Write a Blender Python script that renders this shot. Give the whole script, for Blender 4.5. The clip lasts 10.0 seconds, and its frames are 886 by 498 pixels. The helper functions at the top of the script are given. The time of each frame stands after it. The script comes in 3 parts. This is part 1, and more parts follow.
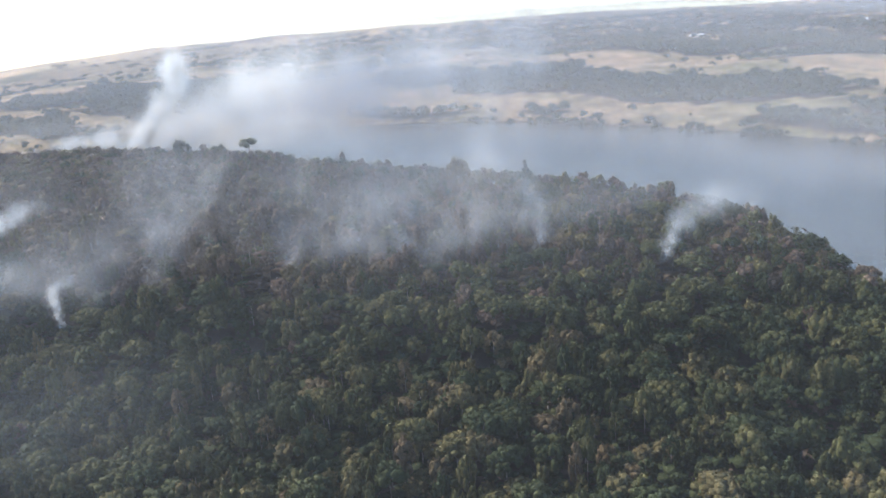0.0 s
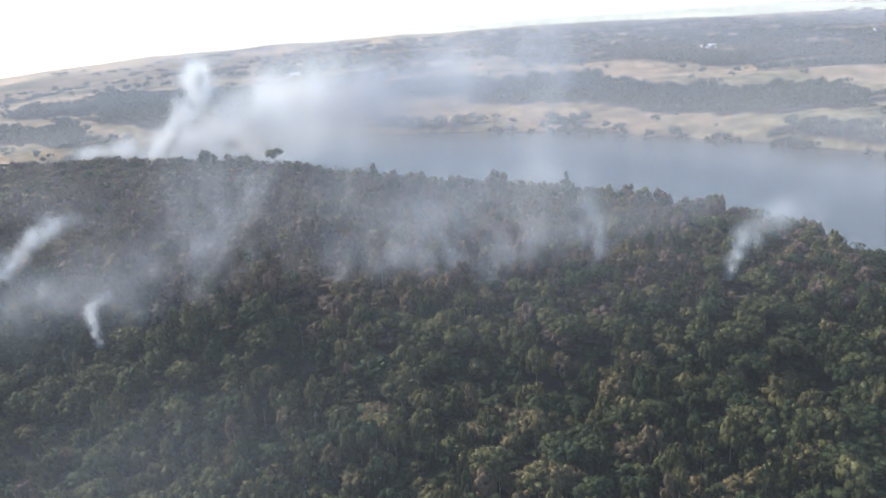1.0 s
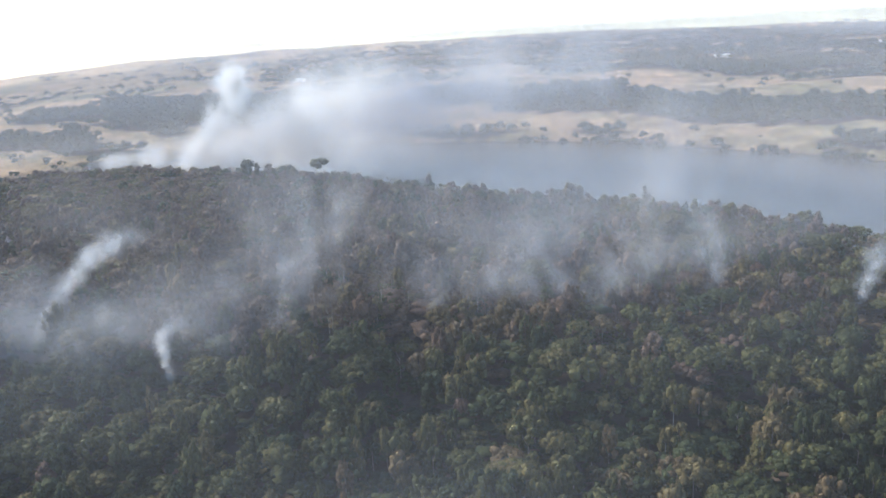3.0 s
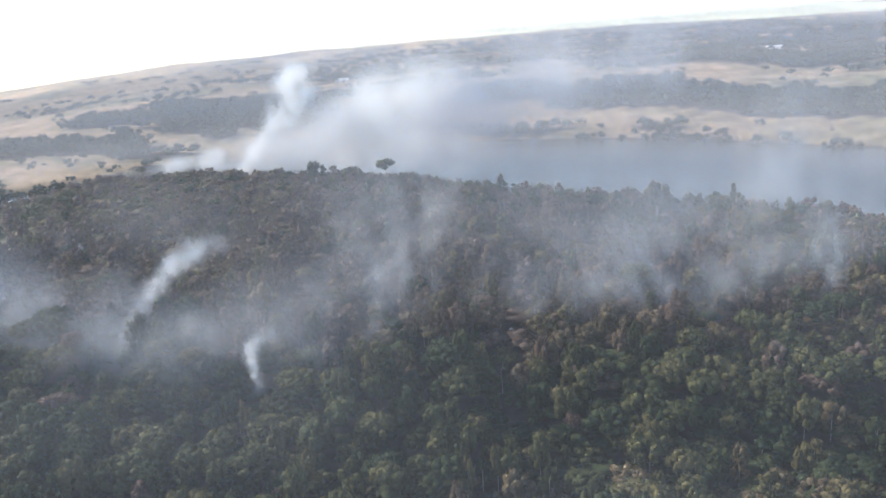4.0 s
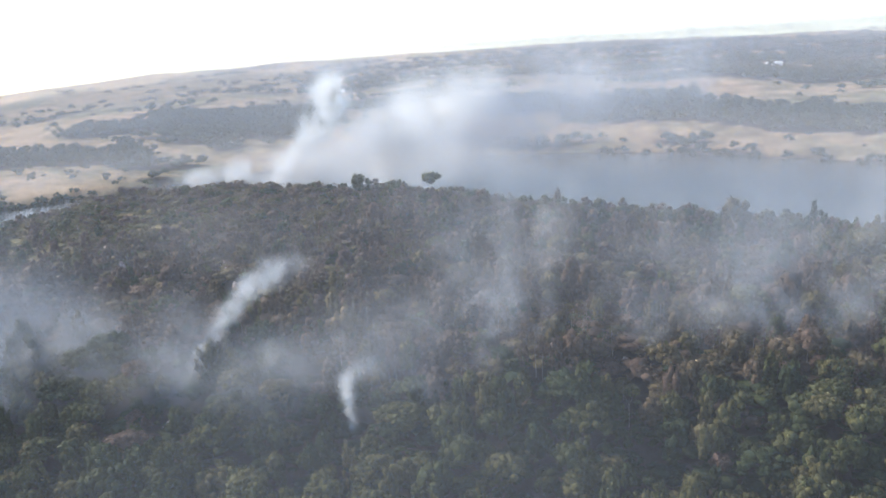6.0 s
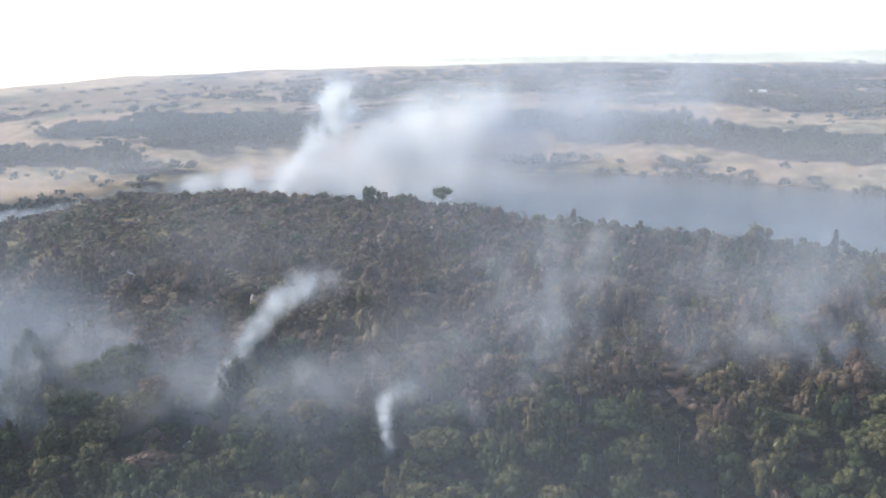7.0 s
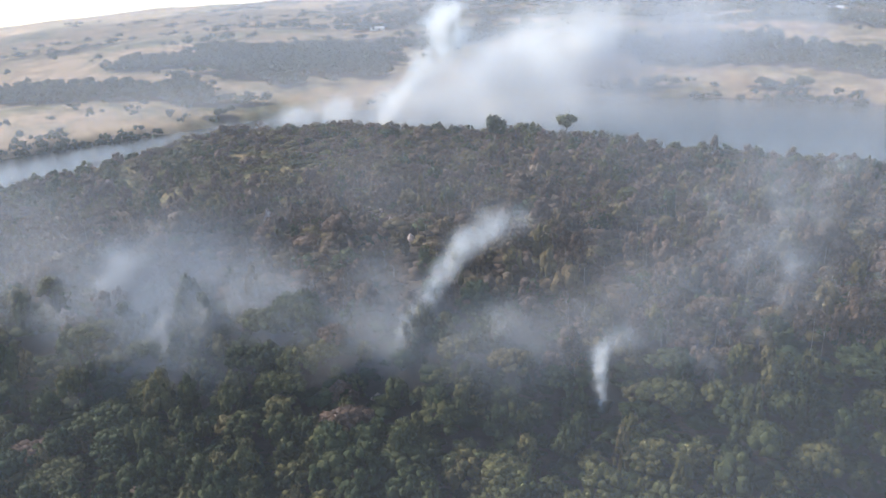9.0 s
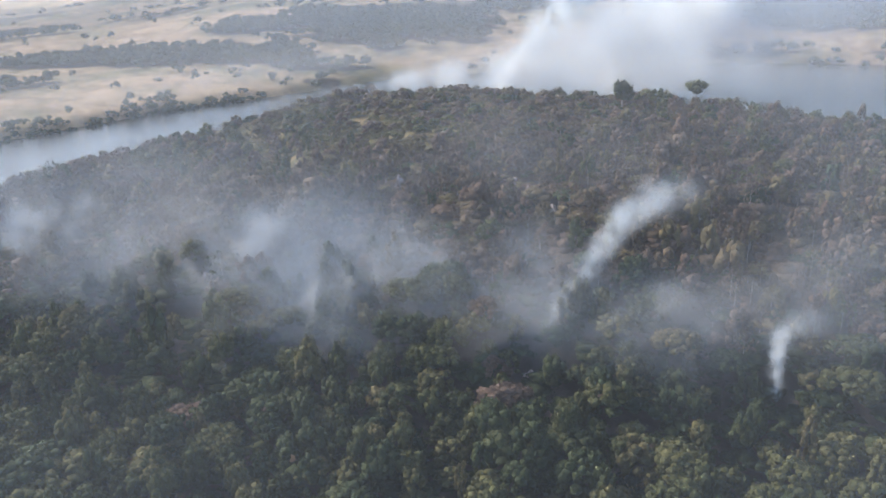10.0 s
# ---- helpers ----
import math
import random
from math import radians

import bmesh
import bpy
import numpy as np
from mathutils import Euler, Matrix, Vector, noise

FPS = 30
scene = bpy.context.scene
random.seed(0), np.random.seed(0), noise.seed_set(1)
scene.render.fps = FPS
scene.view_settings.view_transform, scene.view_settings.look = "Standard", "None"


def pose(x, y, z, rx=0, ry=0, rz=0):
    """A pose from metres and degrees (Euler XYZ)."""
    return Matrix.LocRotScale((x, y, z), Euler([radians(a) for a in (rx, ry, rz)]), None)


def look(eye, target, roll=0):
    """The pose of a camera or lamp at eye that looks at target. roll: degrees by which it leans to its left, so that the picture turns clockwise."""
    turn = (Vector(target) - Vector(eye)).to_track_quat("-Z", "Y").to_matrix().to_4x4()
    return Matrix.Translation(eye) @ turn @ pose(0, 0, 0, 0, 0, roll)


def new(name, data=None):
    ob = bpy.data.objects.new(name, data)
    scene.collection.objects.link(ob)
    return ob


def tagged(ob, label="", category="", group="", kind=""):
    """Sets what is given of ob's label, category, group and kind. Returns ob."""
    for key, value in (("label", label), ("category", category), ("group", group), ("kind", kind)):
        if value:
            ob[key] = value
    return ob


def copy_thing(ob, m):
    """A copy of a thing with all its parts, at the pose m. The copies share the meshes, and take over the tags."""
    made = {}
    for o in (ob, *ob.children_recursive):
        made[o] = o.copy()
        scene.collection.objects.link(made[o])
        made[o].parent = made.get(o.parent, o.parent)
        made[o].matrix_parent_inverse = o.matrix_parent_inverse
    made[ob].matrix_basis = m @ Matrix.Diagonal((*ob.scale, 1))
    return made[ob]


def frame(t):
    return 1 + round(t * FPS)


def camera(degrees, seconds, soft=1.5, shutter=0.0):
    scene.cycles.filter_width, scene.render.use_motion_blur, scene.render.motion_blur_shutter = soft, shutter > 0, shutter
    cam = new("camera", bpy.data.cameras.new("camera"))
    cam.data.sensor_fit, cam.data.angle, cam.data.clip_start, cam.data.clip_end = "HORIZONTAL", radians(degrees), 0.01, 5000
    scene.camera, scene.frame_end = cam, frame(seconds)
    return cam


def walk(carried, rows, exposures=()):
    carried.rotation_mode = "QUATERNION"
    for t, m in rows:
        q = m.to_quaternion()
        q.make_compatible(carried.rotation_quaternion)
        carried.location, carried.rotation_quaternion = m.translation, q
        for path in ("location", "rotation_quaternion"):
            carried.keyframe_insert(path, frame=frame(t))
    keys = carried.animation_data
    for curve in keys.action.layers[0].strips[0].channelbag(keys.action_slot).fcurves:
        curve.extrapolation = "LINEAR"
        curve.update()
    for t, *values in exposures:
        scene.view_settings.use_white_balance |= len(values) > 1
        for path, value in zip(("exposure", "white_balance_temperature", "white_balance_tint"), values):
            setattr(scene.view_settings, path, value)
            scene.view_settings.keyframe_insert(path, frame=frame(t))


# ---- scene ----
cam = camera(58.0, 10.0, soft=1.55)
PATH = [
    (0, (0.00, 0.00, 103.86), (-0.00, 95.11, 72.97), -4.04),
    (0.5, (-9.94, 5.58, 104.01), (-10.27, 100.79, 73.40), -3.23),
    (1, (-19.69, 11.20, 104.04), (-18.82, 106.63, 74.17), -3.77),
    (1.5, (-29.33, 16.97, 103.69), (-28.52, 111.85, 72.13), -4.02),
    (2, (-38.46, 22.59, 103.49), (-35.81, 117.42, 71.84), -4.08),
    (2.2, (-42.12, 25.18, 103.50), (-38.10, 119.78, 71.33), -4.41),
    (3.3, (-62.24, 39.45, 103.52), (-59.44, 135.43, 75.62), -2.61),
    (3.5, (-65.90, 42.04, 103.53), (-64.51, 138.14, 75.92), -3.10),
    (4, (-75.35, 47.61, 103.23), (-75.69, 143.29, 74.14), -4.32),
    (4.5, (-84.63, 52.96, 103.07), (-84.16, 148.69, 74.15), -4.22),
    (5, (-94.00, 58.19, 103.04), (-92.53, 154.04, 74.55), -4.31),
    (5.5, (-103.10, 63.24, 102.52), (-101.07, 159.32, 74.87), -4.27),
    (6.8, (-127.81, 75.48, 101.80), (-120.08, 171.22, 74.00), -1.30),
    (7, (-131.61, 77.36, 101.69), (-123.53, 173.54, 75.53), -0.87),
    (7.5, (-141.59, 83.38, 100.84), (-135.11, 177.99, 69.12), -0.13),
    (8, (-151.95, 89.11, 99.89), (-145.49, 183.65, 67.95), -1.58),
    (8.5, (-161.93, 94.00, 99.00), (-156.33, 188.13, 65.71), -1.42),
    (9, (-172.45, 98.96, 98.82), (-167.93, 192.77, 64.50), -2.32),
    (9.5, (-183.05, 103.21, 98.11), (-183.76, 196.18, 61.27), -1.20),
    (10, (-193.18, 107.16, 97.97), (-197.19, 199.62, 60.08), -2.84),
]
walk(cam, [(t, look(eye, target, roll)) for t, eye, target, roll in PATH])

# ---- light ----
scene.view_settings.exposure = 1.8
SUN_AZ, SUN_EL = 300.0, 37.0          # compass degrees from +y towards +x, and height
sun_way = Vector((math.sin(radians(SUN_AZ)) * math.cos(radians(SUN_EL)), math.cos(radians(SUN_AZ)) * math.cos(radians(SUN_EL)), math.sin(radians(SUN_EL))))
world = bpy.data.worlds.new("world")
scene.world = world
world.use_nodes = True
wn = world.node_tree.nodes
sky = wn.new("ShaderNodeTexSky")
sky.sky_type = "NISHITA"
sky.sun_disc = False
sky.sun_elevation, sky.sun_rotation = radians(SUN_EL), radians(SUN_AZ)
sky.altitude, sky.air_density, sky.dust_density, sky.ozone_density = 300, 1.3, 1.6, 1.6
wn["Background"].inputs["Strength"].default_value = 0.12
# the land's edge lies a few degrees under eye level, and the sky reaches down to it
way = wn.new("ShaderNodeTexCoord")
lower = wn.new("ShaderNodeVectorMath")
lower.inputs[1].default_value = (0, 0, 0.09)
world.node_tree.links.new(way.outputs["Generated"], lower.inputs[0])
world.node_tree.links.new(lower.outputs[0], sky.inputs["Vector"])
world.node_tree.links.new(sky.outputs[0], wn["Background"].inputs["Color"])
lamp = bpy.data.lights.new("sun", "SUN")
lamp.energy, lamp.angle, lamp.color = 2.9, radians(1.0), (1.0, 0.92, 0.80)
sun = new("sun", lamp)
sun.matrix_world = look((0, 0, 600), Vector((0, 0, 600)) - sun_way)
scene.cycles.transparent_max_bounces = 64


# ---- materials ----
def material(name):
    m = bpy.data.materials.new(name)
    m.use_nodes = True
    nt = m.node_tree
    return m, nt, nt.nodes["Principled BSDF"]


def node(nt, kind, **sets):
    n = nt.nodes.new(kind)
    for key, value in sets.items():
        n.inputs[key.replace("_", " ")].default_value = value
    return n


def ramp(nt, fac, stops):
    n = nt.nodes.new("ShaderNodeValToRGB")
    while len(n.color_ramp.elements) < len(stops):
        n.color_ramp.elements.new(0.5)
    for e, (at, c) in zip(n.color_ramp.elements, stops):
        e.position, e.color = at, (*c, 1)
    nt.links.new(fac, n.inputs[0])
    return n.outputs[0]


def noise_tex(nt, scale, detail=3.0, rough=0.55, coord=None):
    n = node(nt, "ShaderNodeTexNoise", Scale=scale, Detail=detail, Roughness=rough)
    if coord is None:
        coord = nt.nodes.new("ShaderNodeNewGeometry").outputs["Position"]
    nt.links.new(coord, n.inputs["Vector"])
    return n.outputs["Fac"]


def math_node(nt, op, a, b, clamp=False):
    n = nt.nodes.new("ShaderNodeMath")
    n.operation, n.use_clamp = op, clamp
    for k, v in enumerate((a, b)):
        if isinstance(v, (int, float)):
            n.inputs[k].default_value = v
        else:
            nt.links.new(v, n.inputs[k])
    return n.outputs[0]


def mix_rgb(nt, fac, a, b, blend="MIX"):
    n = nt.nodes.new("ShaderNodeMix")
    n.data_type, n.blend_type = "RGBA", blend
    for sock, v in ((n.inputs[0], fac), (n.inputs[6], a), (n.inputs[7], b)):
        if isinstance(v, (int, float)):
            sock.default_value = v
        elif isinstance(v, tuple):
            sock.default_value = (*v, 1)
        else:
            nt.links.new(v, sock)
    return n.outputs[2]


LEAF_STOPS = [(0.0, (0.023, 0.036, 0.020)), (0.2, (0.040, 0.052, 0.025)), (0.4, (0.072, 0.075, 0.035)),
              (0.55, (0.102, 0.092, 0.046)), (0.66, (0.112, 0.091, 0.053)), (0.80, (0.106, 0.073, 0.062)),
              (0.90, (0.097, 0.065, 0.058)), (1.0, (0.140, 0.106, 0.093))]


def foliage(name, tint_of, fine=True):
    """Leaves: the tree's own tint, with each tuft a little lighter or darker."""
    m, nt, p = material(name)
    base = ramp(nt, tint_of(nt), LEAF_STOPS)
    island = nt.nodes.new("ShaderNodeNewGeometry").outputs["Random Per Island"]
    tone = ramp(nt, island, [(0.0, (0.66, 0.68, 0.66)), (1.0, (1.06, 1.04, 1.00))])
    col = mix_rgb(nt, 1.0, base, tone, "MULTIPLY")
    if fine:
        mott = ramp(nt, noise_tex(nt, 1.1, 5, 0.65), [(0.3, (0.62, 0.66, 0.60)), (0.7, (1.3, 1.26, 1.15))])
        col = mix_rgb(nt, 1.0, col, mott, "MULTIPLY")
    nt.links.new(col, p.inputs["Base Color"])
    p.inputs["Roughness"].default_value = 0.75
    p.inputs["Specular IOR Level"].default_value = 0.12
    if fine:
        bump = node(nt, "ShaderNodeBump", Strength=0.9, Distance=0.55)
        nt.links.new(noise_tex(nt, 1.5, 3, 0.65), bump.inputs["Height"])
        nt.links.new(bump.outputs[0], p.inputs["Normal"])
    trans = nt.nodes.new("ShaderNodeBsdfTranslucent")
    nt.links.new(col, trans.inputs["Color"])
    mixer = nt.nodes.new("ShaderNodeMixShader")
    mixer.inputs[0].default_value = 0.22
    nt.links.new(p.outputs[0], mixer.inputs[1])
    nt.links.new(trans.outputs[0], mixer.inputs[2])
    nt.links.new(mixer.outputs[0], nt.nodes["Material Output"].inputs["Surface"])
    return m


def tint_attribute(nt):
    n = nt.nodes.new("ShaderNodeAttribute")
    n.attribute_name = "tint"
    return n.outputs["Fac"]


def tint_object(nt):
    r = nt.nodes.new("ShaderNodeObjectInfo").outputs["Random"]
    return math_node(nt, "MULTIPLY", r, 0.74)


M_FOREST = foliage("forest_leaves", tint_attribute)
M_LEAF = foliage("tree_leaves", tint_object)
M_FAR_LEAF = foliage("far_leaves", tint_attribute, False)

M_BARK, nt, p = material("bark")
nt.links.new(ramp(nt, noise_tex(nt, 1.2, 5), [(0.3, (0.10, 0.085, 0.07)), (0.7, (0.26, 0.23, 0.20))]), p.inputs["Base Color"])
p.inputs["Roughness"].default_value = 0.9

# ground: dry pasture on the far banks, litter and burnt soil under the trees
M_GROUND, nt, p = material("ground")
zone = nt.nodes.new("ShaderNodeAttribute")
zone.attribute_name = "wooded"
clear = nt.nodes.new("ShaderNodeAttribute")
clear.attribute_name = "grass"
pasture = ramp(nt, noise_tex(nt, 0.006, 6, 0.6), [(0.30, (0.25, 0.185, 0.12)), (0.42, (0.345, 0.245, 0.16)), (0.52, (0.30, 0.225, 0.15)), (0.60, (0.20, 0.175, 0.105)), (0.70, (0.13, 0.125, 0.08))])
spots = ramp(nt, noise_tex(nt, 0.06, 5, 0.65), [(0.35, (0.62, 0.60, 0.55)), (0.6, (1.1, 1.08, 1.05))])
pasture = mix_rgb(nt, 1.0, pasture, spots, "MULTIPLY")
tufts = ramp(nt, noise_tex(nt, 0.022, 6, 0.7), [(0.42, (1.08, 1.05, 1.04)), (0.55, (0.90, 0.92, 0.88)), (0.66, (0.55, 0.62, 0.52))])
pasture = mix_rgb(nt, 1.0, pasture, tufts, "MULTIPLY")
litter = ramp(nt, noise_tex(nt, 0.12, 6, 0.6), [(0.3, (0.032, 0.027, 0.022)), (0.55, (0.066, 0.053, 0.043)), (0.75, (0.125, 0.098, 0.080))])
grass = ramp(nt, noise_tex(nt, 0.09, 6, 0.6), [(0.3, (0.070, 0.062, 0.032)), (0.5, (0.105, 0.094, 0.046)), (0.72, (0.19, 0.130, 0.065))])
col = mix_rgb(nt, zone.outputs["Fac"], pasture, litter)
col = mix_rgb(nt, clear.outputs["Fac"], col, grass)
nt.links.new(col, p.inputs["Base Color"])
p.inputs["Roughness"].default_value = 0.95
p.inputs["Specular IOR Level"].default_value = 0.1

M_WATER, nt, p = material("lake_water")
p.inputs["Base Color"].default_value = (0.055, 0.06, 0.062, 1)
p.inputs["Roughness"].default_value = 0.22
bump = node(nt, "ShaderNodeBump", Strength=0.6, Distance=0.5)
nt.links.new(noise_tex(nt, 0.35, 4), bump.inputs["Height"])
nt.links.new(bump.outputs[0], p.inputs["Normal"])


def smoke_material(name, colour, scale, low, high, puff=True):
    """Thin smoke: light scattered from both sides, more or less dense by drifting swirls, fading out towards the rim of each puff."""
    m, nt, p = material(name)
    nt.nodes.remove(p)
    strength = nt.nodes.new("ShaderNodeAttribute")
    strength.attribute_name = "strength"
    geo = nt.nodes.new("ShaderNodeNewGeometry").outputs["Position"]
    warp = node(nt, "ShaderNodeTexNoise", Scale=scale * 0.6, Detail=0.0)
    flow = nt.nodes.new("ShaderNodeVectorMath")
    flow.operation = "MULTIPLY"
    flow.inputs[1].default_value = (1.0, 0.3, 0.6)
    nt.links.new(geo, flow.inputs[0])
    geo = flow.outputs[0]
    nt.links.new(geo, warp.inputs["Vector"])
    vm = nt.nodes.new("ShaderNodeVectorMath")
    vm.operation = "MULTIPLY_ADD"
    nt.links.new(warp.outputs["Color"], vm.inputs[0])
    vm.inputs[1].default_value = (0.9 / scale,) * 3
    nt.links.new(geo, vm.inputs[2])
    swirl = noise_tex(nt, scale, 3.5 if puff else 1, 0.6, vm.outputs[0])
    mr = nt.nodes.new("ShaderNodeMapRange")
    mr.interpolation_type = "SMOOTHSTEP"
    nt.links.new(swirl, mr.inputs["Value"])
    mr.inputs["From Min"].default_value, mr.inputs["From Max"].default_value = low, high
    a = math_node(nt, "MULTIPLY", mr.outputs[0], strength.outputs["Fac"], True)
    if puff:
        uv = nt.nodes.new("ShaderNodeUVMap").outputs[0]
        sep = nt.nodes.new("ShaderNodeVectorMath")
        sep.operation = "DISTANCE"
        nt.links.new(uv, sep.inputs[0])
        sep.inputs[1].default_value = (0.5, 0.5, 0)
        rim = math_node(nt, "MULTIPLY", sep.outputs["Value"], 2.0)
        rim = math_node(nt, "SUBTRACT", 1.0, math_node(nt, "MULTIPLY", rim, rim), True)
        a = math_node(nt, "MULTIPLY", a, math_node(nt, "POWER", rim, 1.6))
    dif, tra, clear_, half, out = (nt.nodes.new("ShaderNodeBsdfDiffuse"), nt.nodes.new("ShaderNodeBsdfTranslucent"), nt.nodes.new("ShaderNodeBsdfTransparent"), nt.nodes.new("ShaderNodeMixShader"), nt.nodes.new("ShaderNodeMixShader"))
    dif.inputs["Color"].default_value = tra.inputs["Color"].default_value = (*colour, 1)
    half.inputs[0].default_value = 0.5
    nt.links.new(dif.outputs[0], half.inputs[1])
    nt.links.new(tra.outputs[0], half.inputs[2])
    nt.links.new(a, out.inputs[0])
    nt.links.new(clear_.outputs[0], out.inputs[1])
    nt.links.new(half.outputs[0], out.inputs[2])
    nt.links.new(out.outputs[0], nt.nodes["Material Output"].inputs["Surface"])
    return m


M_SMOKE = smoke_material("white_smoke", (0.78, 0.79, 0.81), 0.28, 0.14, 0.70)
M_COLUMN = smoke_material("billowing_smoke", (0.80, 0.80, 0.80), 0.11, 0.30, 0.58)
M_BANK = smoke_material("shore_smoke", (0.81, 0.80, 0.79), 0.05, 0.20, 0.66)
M_DRIFT = smoke_material("drifting_smoke", (0.60, 0.62, 0.66), 0.11, 0.32, 0.66)
M_VEIL = smoke_material("thin_smoke", (0.55, 0.565, 0.60), 0.05, -0.1, 0.75)
# see-through sheets that imitate the air's haze, its tint put into their colour
M_LAKE_HAZE = smoke_material("lake_haze", (0.54, 0.55, 0.57), 0.006, -0.2, 0.62, False)
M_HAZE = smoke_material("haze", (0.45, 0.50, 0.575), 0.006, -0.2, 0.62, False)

# bare pale rock and red earth
M_ROCK, nt, p = material("pale_rock")
nt.links.new(ramp(nt, noise_tex(nt, 0.9, 6), [(0.3, (0.14, 0.09, 0.07)), (0.5, (0.26, 0.19, 0.16)), (0.7, (0.42, 0.36, 0.33))]), p.inputs["Base Color"])
p.inputs["Roughness"].default_value = 0.9


# ---- the lie of the land ----
def smooth(a, b, v):
    t = np.clip((v - a) / (b - a), 0, 1)
    return t * t * (3 - 2 * t)


def waves(x, y, size, seed):
    """Smooth rolling noise between about -1 and 1, from a few crossing waves."""
    rng = np.random.RandomState(seed)
    out = 0
    for k in range(7):
        ang, ph, f = rng.uniform(0, 2 * np.pi), rng.uniform(0, 2 * np.pi), 2 * np.pi / (size * rng.uniform(0.55, 1.6))
        out = out + np.sin((x * np.cos(ang) + y * np.sin(ang)) * f + ph)
    return out / 3.2


def front_line(x):
    """Where the hill's front slope meets lake level."""
    return 221 + 0.28 * np.maximum(0, -x - 20) + 4 * waves(x, 0 * x, 90, 3)


def back_shore(x):
    """The hidden shore behind the hill."""
    return np.where(x > -240, 566 - 0.40 * (x + 240) - 0.0035 * np.maximum(0, x) ** 2, 586 + 0.80 * (x + 240))


def far_shore(x):
    return 666 - np.where(x > -100, 0.0016, 0.0013) * (x + 100) ** 2 + 5 * waves(x, 0 * x, 80, 5)


def crest(x):
    return 12.0 + 12.0 * smooth(20, -150, x) - 8.0 * smooth(-230, -380, x)


def skyline(az):
    """The height of the far hills by their bearing in degrees."""
    return np.interp(az, [-70, -40, -30, -24, -17, -8, 0, 14, 30, 60], [-60, -46, -34, -12, 4, 10, 15, 18, 15, 10])


def height(x, y):
    x, y = np.asarray(x, float), np.asarray(y, float)
    d = y - front_line(x)
    hill = np.where(d < 0, -13 * (1 - np.exp(np.minimum(d, 0) / 26)), (crest(x) + 0.02 * np.clip(d, 0, 200)) * (1 - np.exp(-np.maximum(d, 0) / 33)))
    hill = hill + 1.6 * waves(x, y, 60, 8)
    land = smooth(back_shore(x) + 4, back_shore(x) - 105 - 34 * smooth(-190, -280, x), y)
    land = land * np.where(y > 215, smooth(160, 108, x), 1)
    bed = -6.0
    near = bed + (hill - bed) * np.where(d > 0, land, 1)
    slope = np.where(x > -100, 0.0032, 0.0026) * (x + 100)
    f = (y - far_shore(x)) / np.sqrt(1 + slope ** 2)
    r, az = np.hypot(x + 90, y - 50), np.degrees(np.arctan2(x + 90, y - 50))
    bank = 1.5 + 26 * (1 - np.exp(-np.maximum(f, 0) / 110)) + smooth(30, 160, f) * (7 * waves(x, y, 330, 12) + 3 * waves(x, y, 130, 14))
    far = bank + (skyline(az) + 4 * waves(x, y, 420, 17) - bank) * smooth(700, 1700, r)
    far = far - smooth(2100, 4600, r) * 170
    return np.where(f > 0, np.where(f < 14, -4 + (far + 4) * smooth(0, 14, f), far), near)


def in_water(x, y):
    return (height(x, y) < 0.3) & (((y > front_line(x) + 20) & (y > 225)) | ((x > 125) & (y > 232)))


# wooded stretches of the far banks: centre, half length, half breadth, turn
WOODS = [(-255, 800, 84, 90, 0), (-354, 758, 46, 17, 22), (-440, 689, 120, 21, -5), (-319, 682, 15, 38, 25), (-500, 598, 42, 9, 32),
         (-288, 660, 24, 7, 10), (-290, 634, 14, 6, 20), (-17, 672, 50, 6, -14), (-8, 788, 44, 26, 0), (82, 748, 58, 42, 0),
         (190, 655, 140, 42, -40), (90, 634, 22, 5, -32), (248, 503, 52, 11, -52), (330, 470, 70, 26, -50), (-130, 885, 60, 16, 0),
         (-135, 1195, 110, 30, 0), (-640, 810, 90, 14, 20)]


def wooded(x, y):
    """1 within the far woods, by their uneven edges; 0 on the pasture."""
    out = np.zeros(np.shape(x))
    edge = 0.13 * waves(x, y, 60, 21) + 0.09 * waves(x, y, 24, 22) - 0.06
    for cx, cy, a, b, turn in WOODS:
        c, s = math.cos(radians(turn)), math.sin(radians(turn))
        u, v = (x - cx) * c + (y - cy) * s, -(x - cx) * s + (y - cy) * c
        out = np.maximum(out, smooth(1.05, 0.95, np.sqrt((u / a) ** 2 + (v / b) ** 2) + edge))
    # farther off the land is mostly wood behind the lake's right arm, and mostly fields with strips of wood beyond the left one
    r, az = np.hypot(x + 90, y - 50), np.degrees(np.arctan2(x + 90, y - 50))
    strips = waves(x * 0.30, y, 95, 27) + 0.5 * waves(x * 0.6, y, 48, 28)
    back = smooth(878, 892, y + 0.8 * np.clip(x - 150, 0, 600) - 18 * smooth(150, 60, x)) * smooth(760, 800, r)
    share = np.interp(az, [-40, -14, -4, 6, 14, 40], [1.05, 0.95, 0.40, -0.05, -0.35, -0.42])
    out = np.maximum(out, back * smooth(share - 0.06, share + 0.06, strips) * smooth(0.85, 1.0, np.hypot((x - 45) / 55, (y - 1010) / 175)))
    f = y - far_shore(x)
    shore = smooth(0, 4, f) * smooth(12, 8, f + 4 * waves(x, y, 45, 24))
    return np.maximum(out, shore * (waves(x, y, 120, 26) > np.where(x > 90, -0.9, 0.1)))


def clearing(x, y):
    """1 on the dry grass clearing on the hill's top."""
    return smooth(1.25, 0.75, np.hypot((x + 262) / 62, (y - 400) / 34) + 0.35 * waves(x, y, 40, 31))


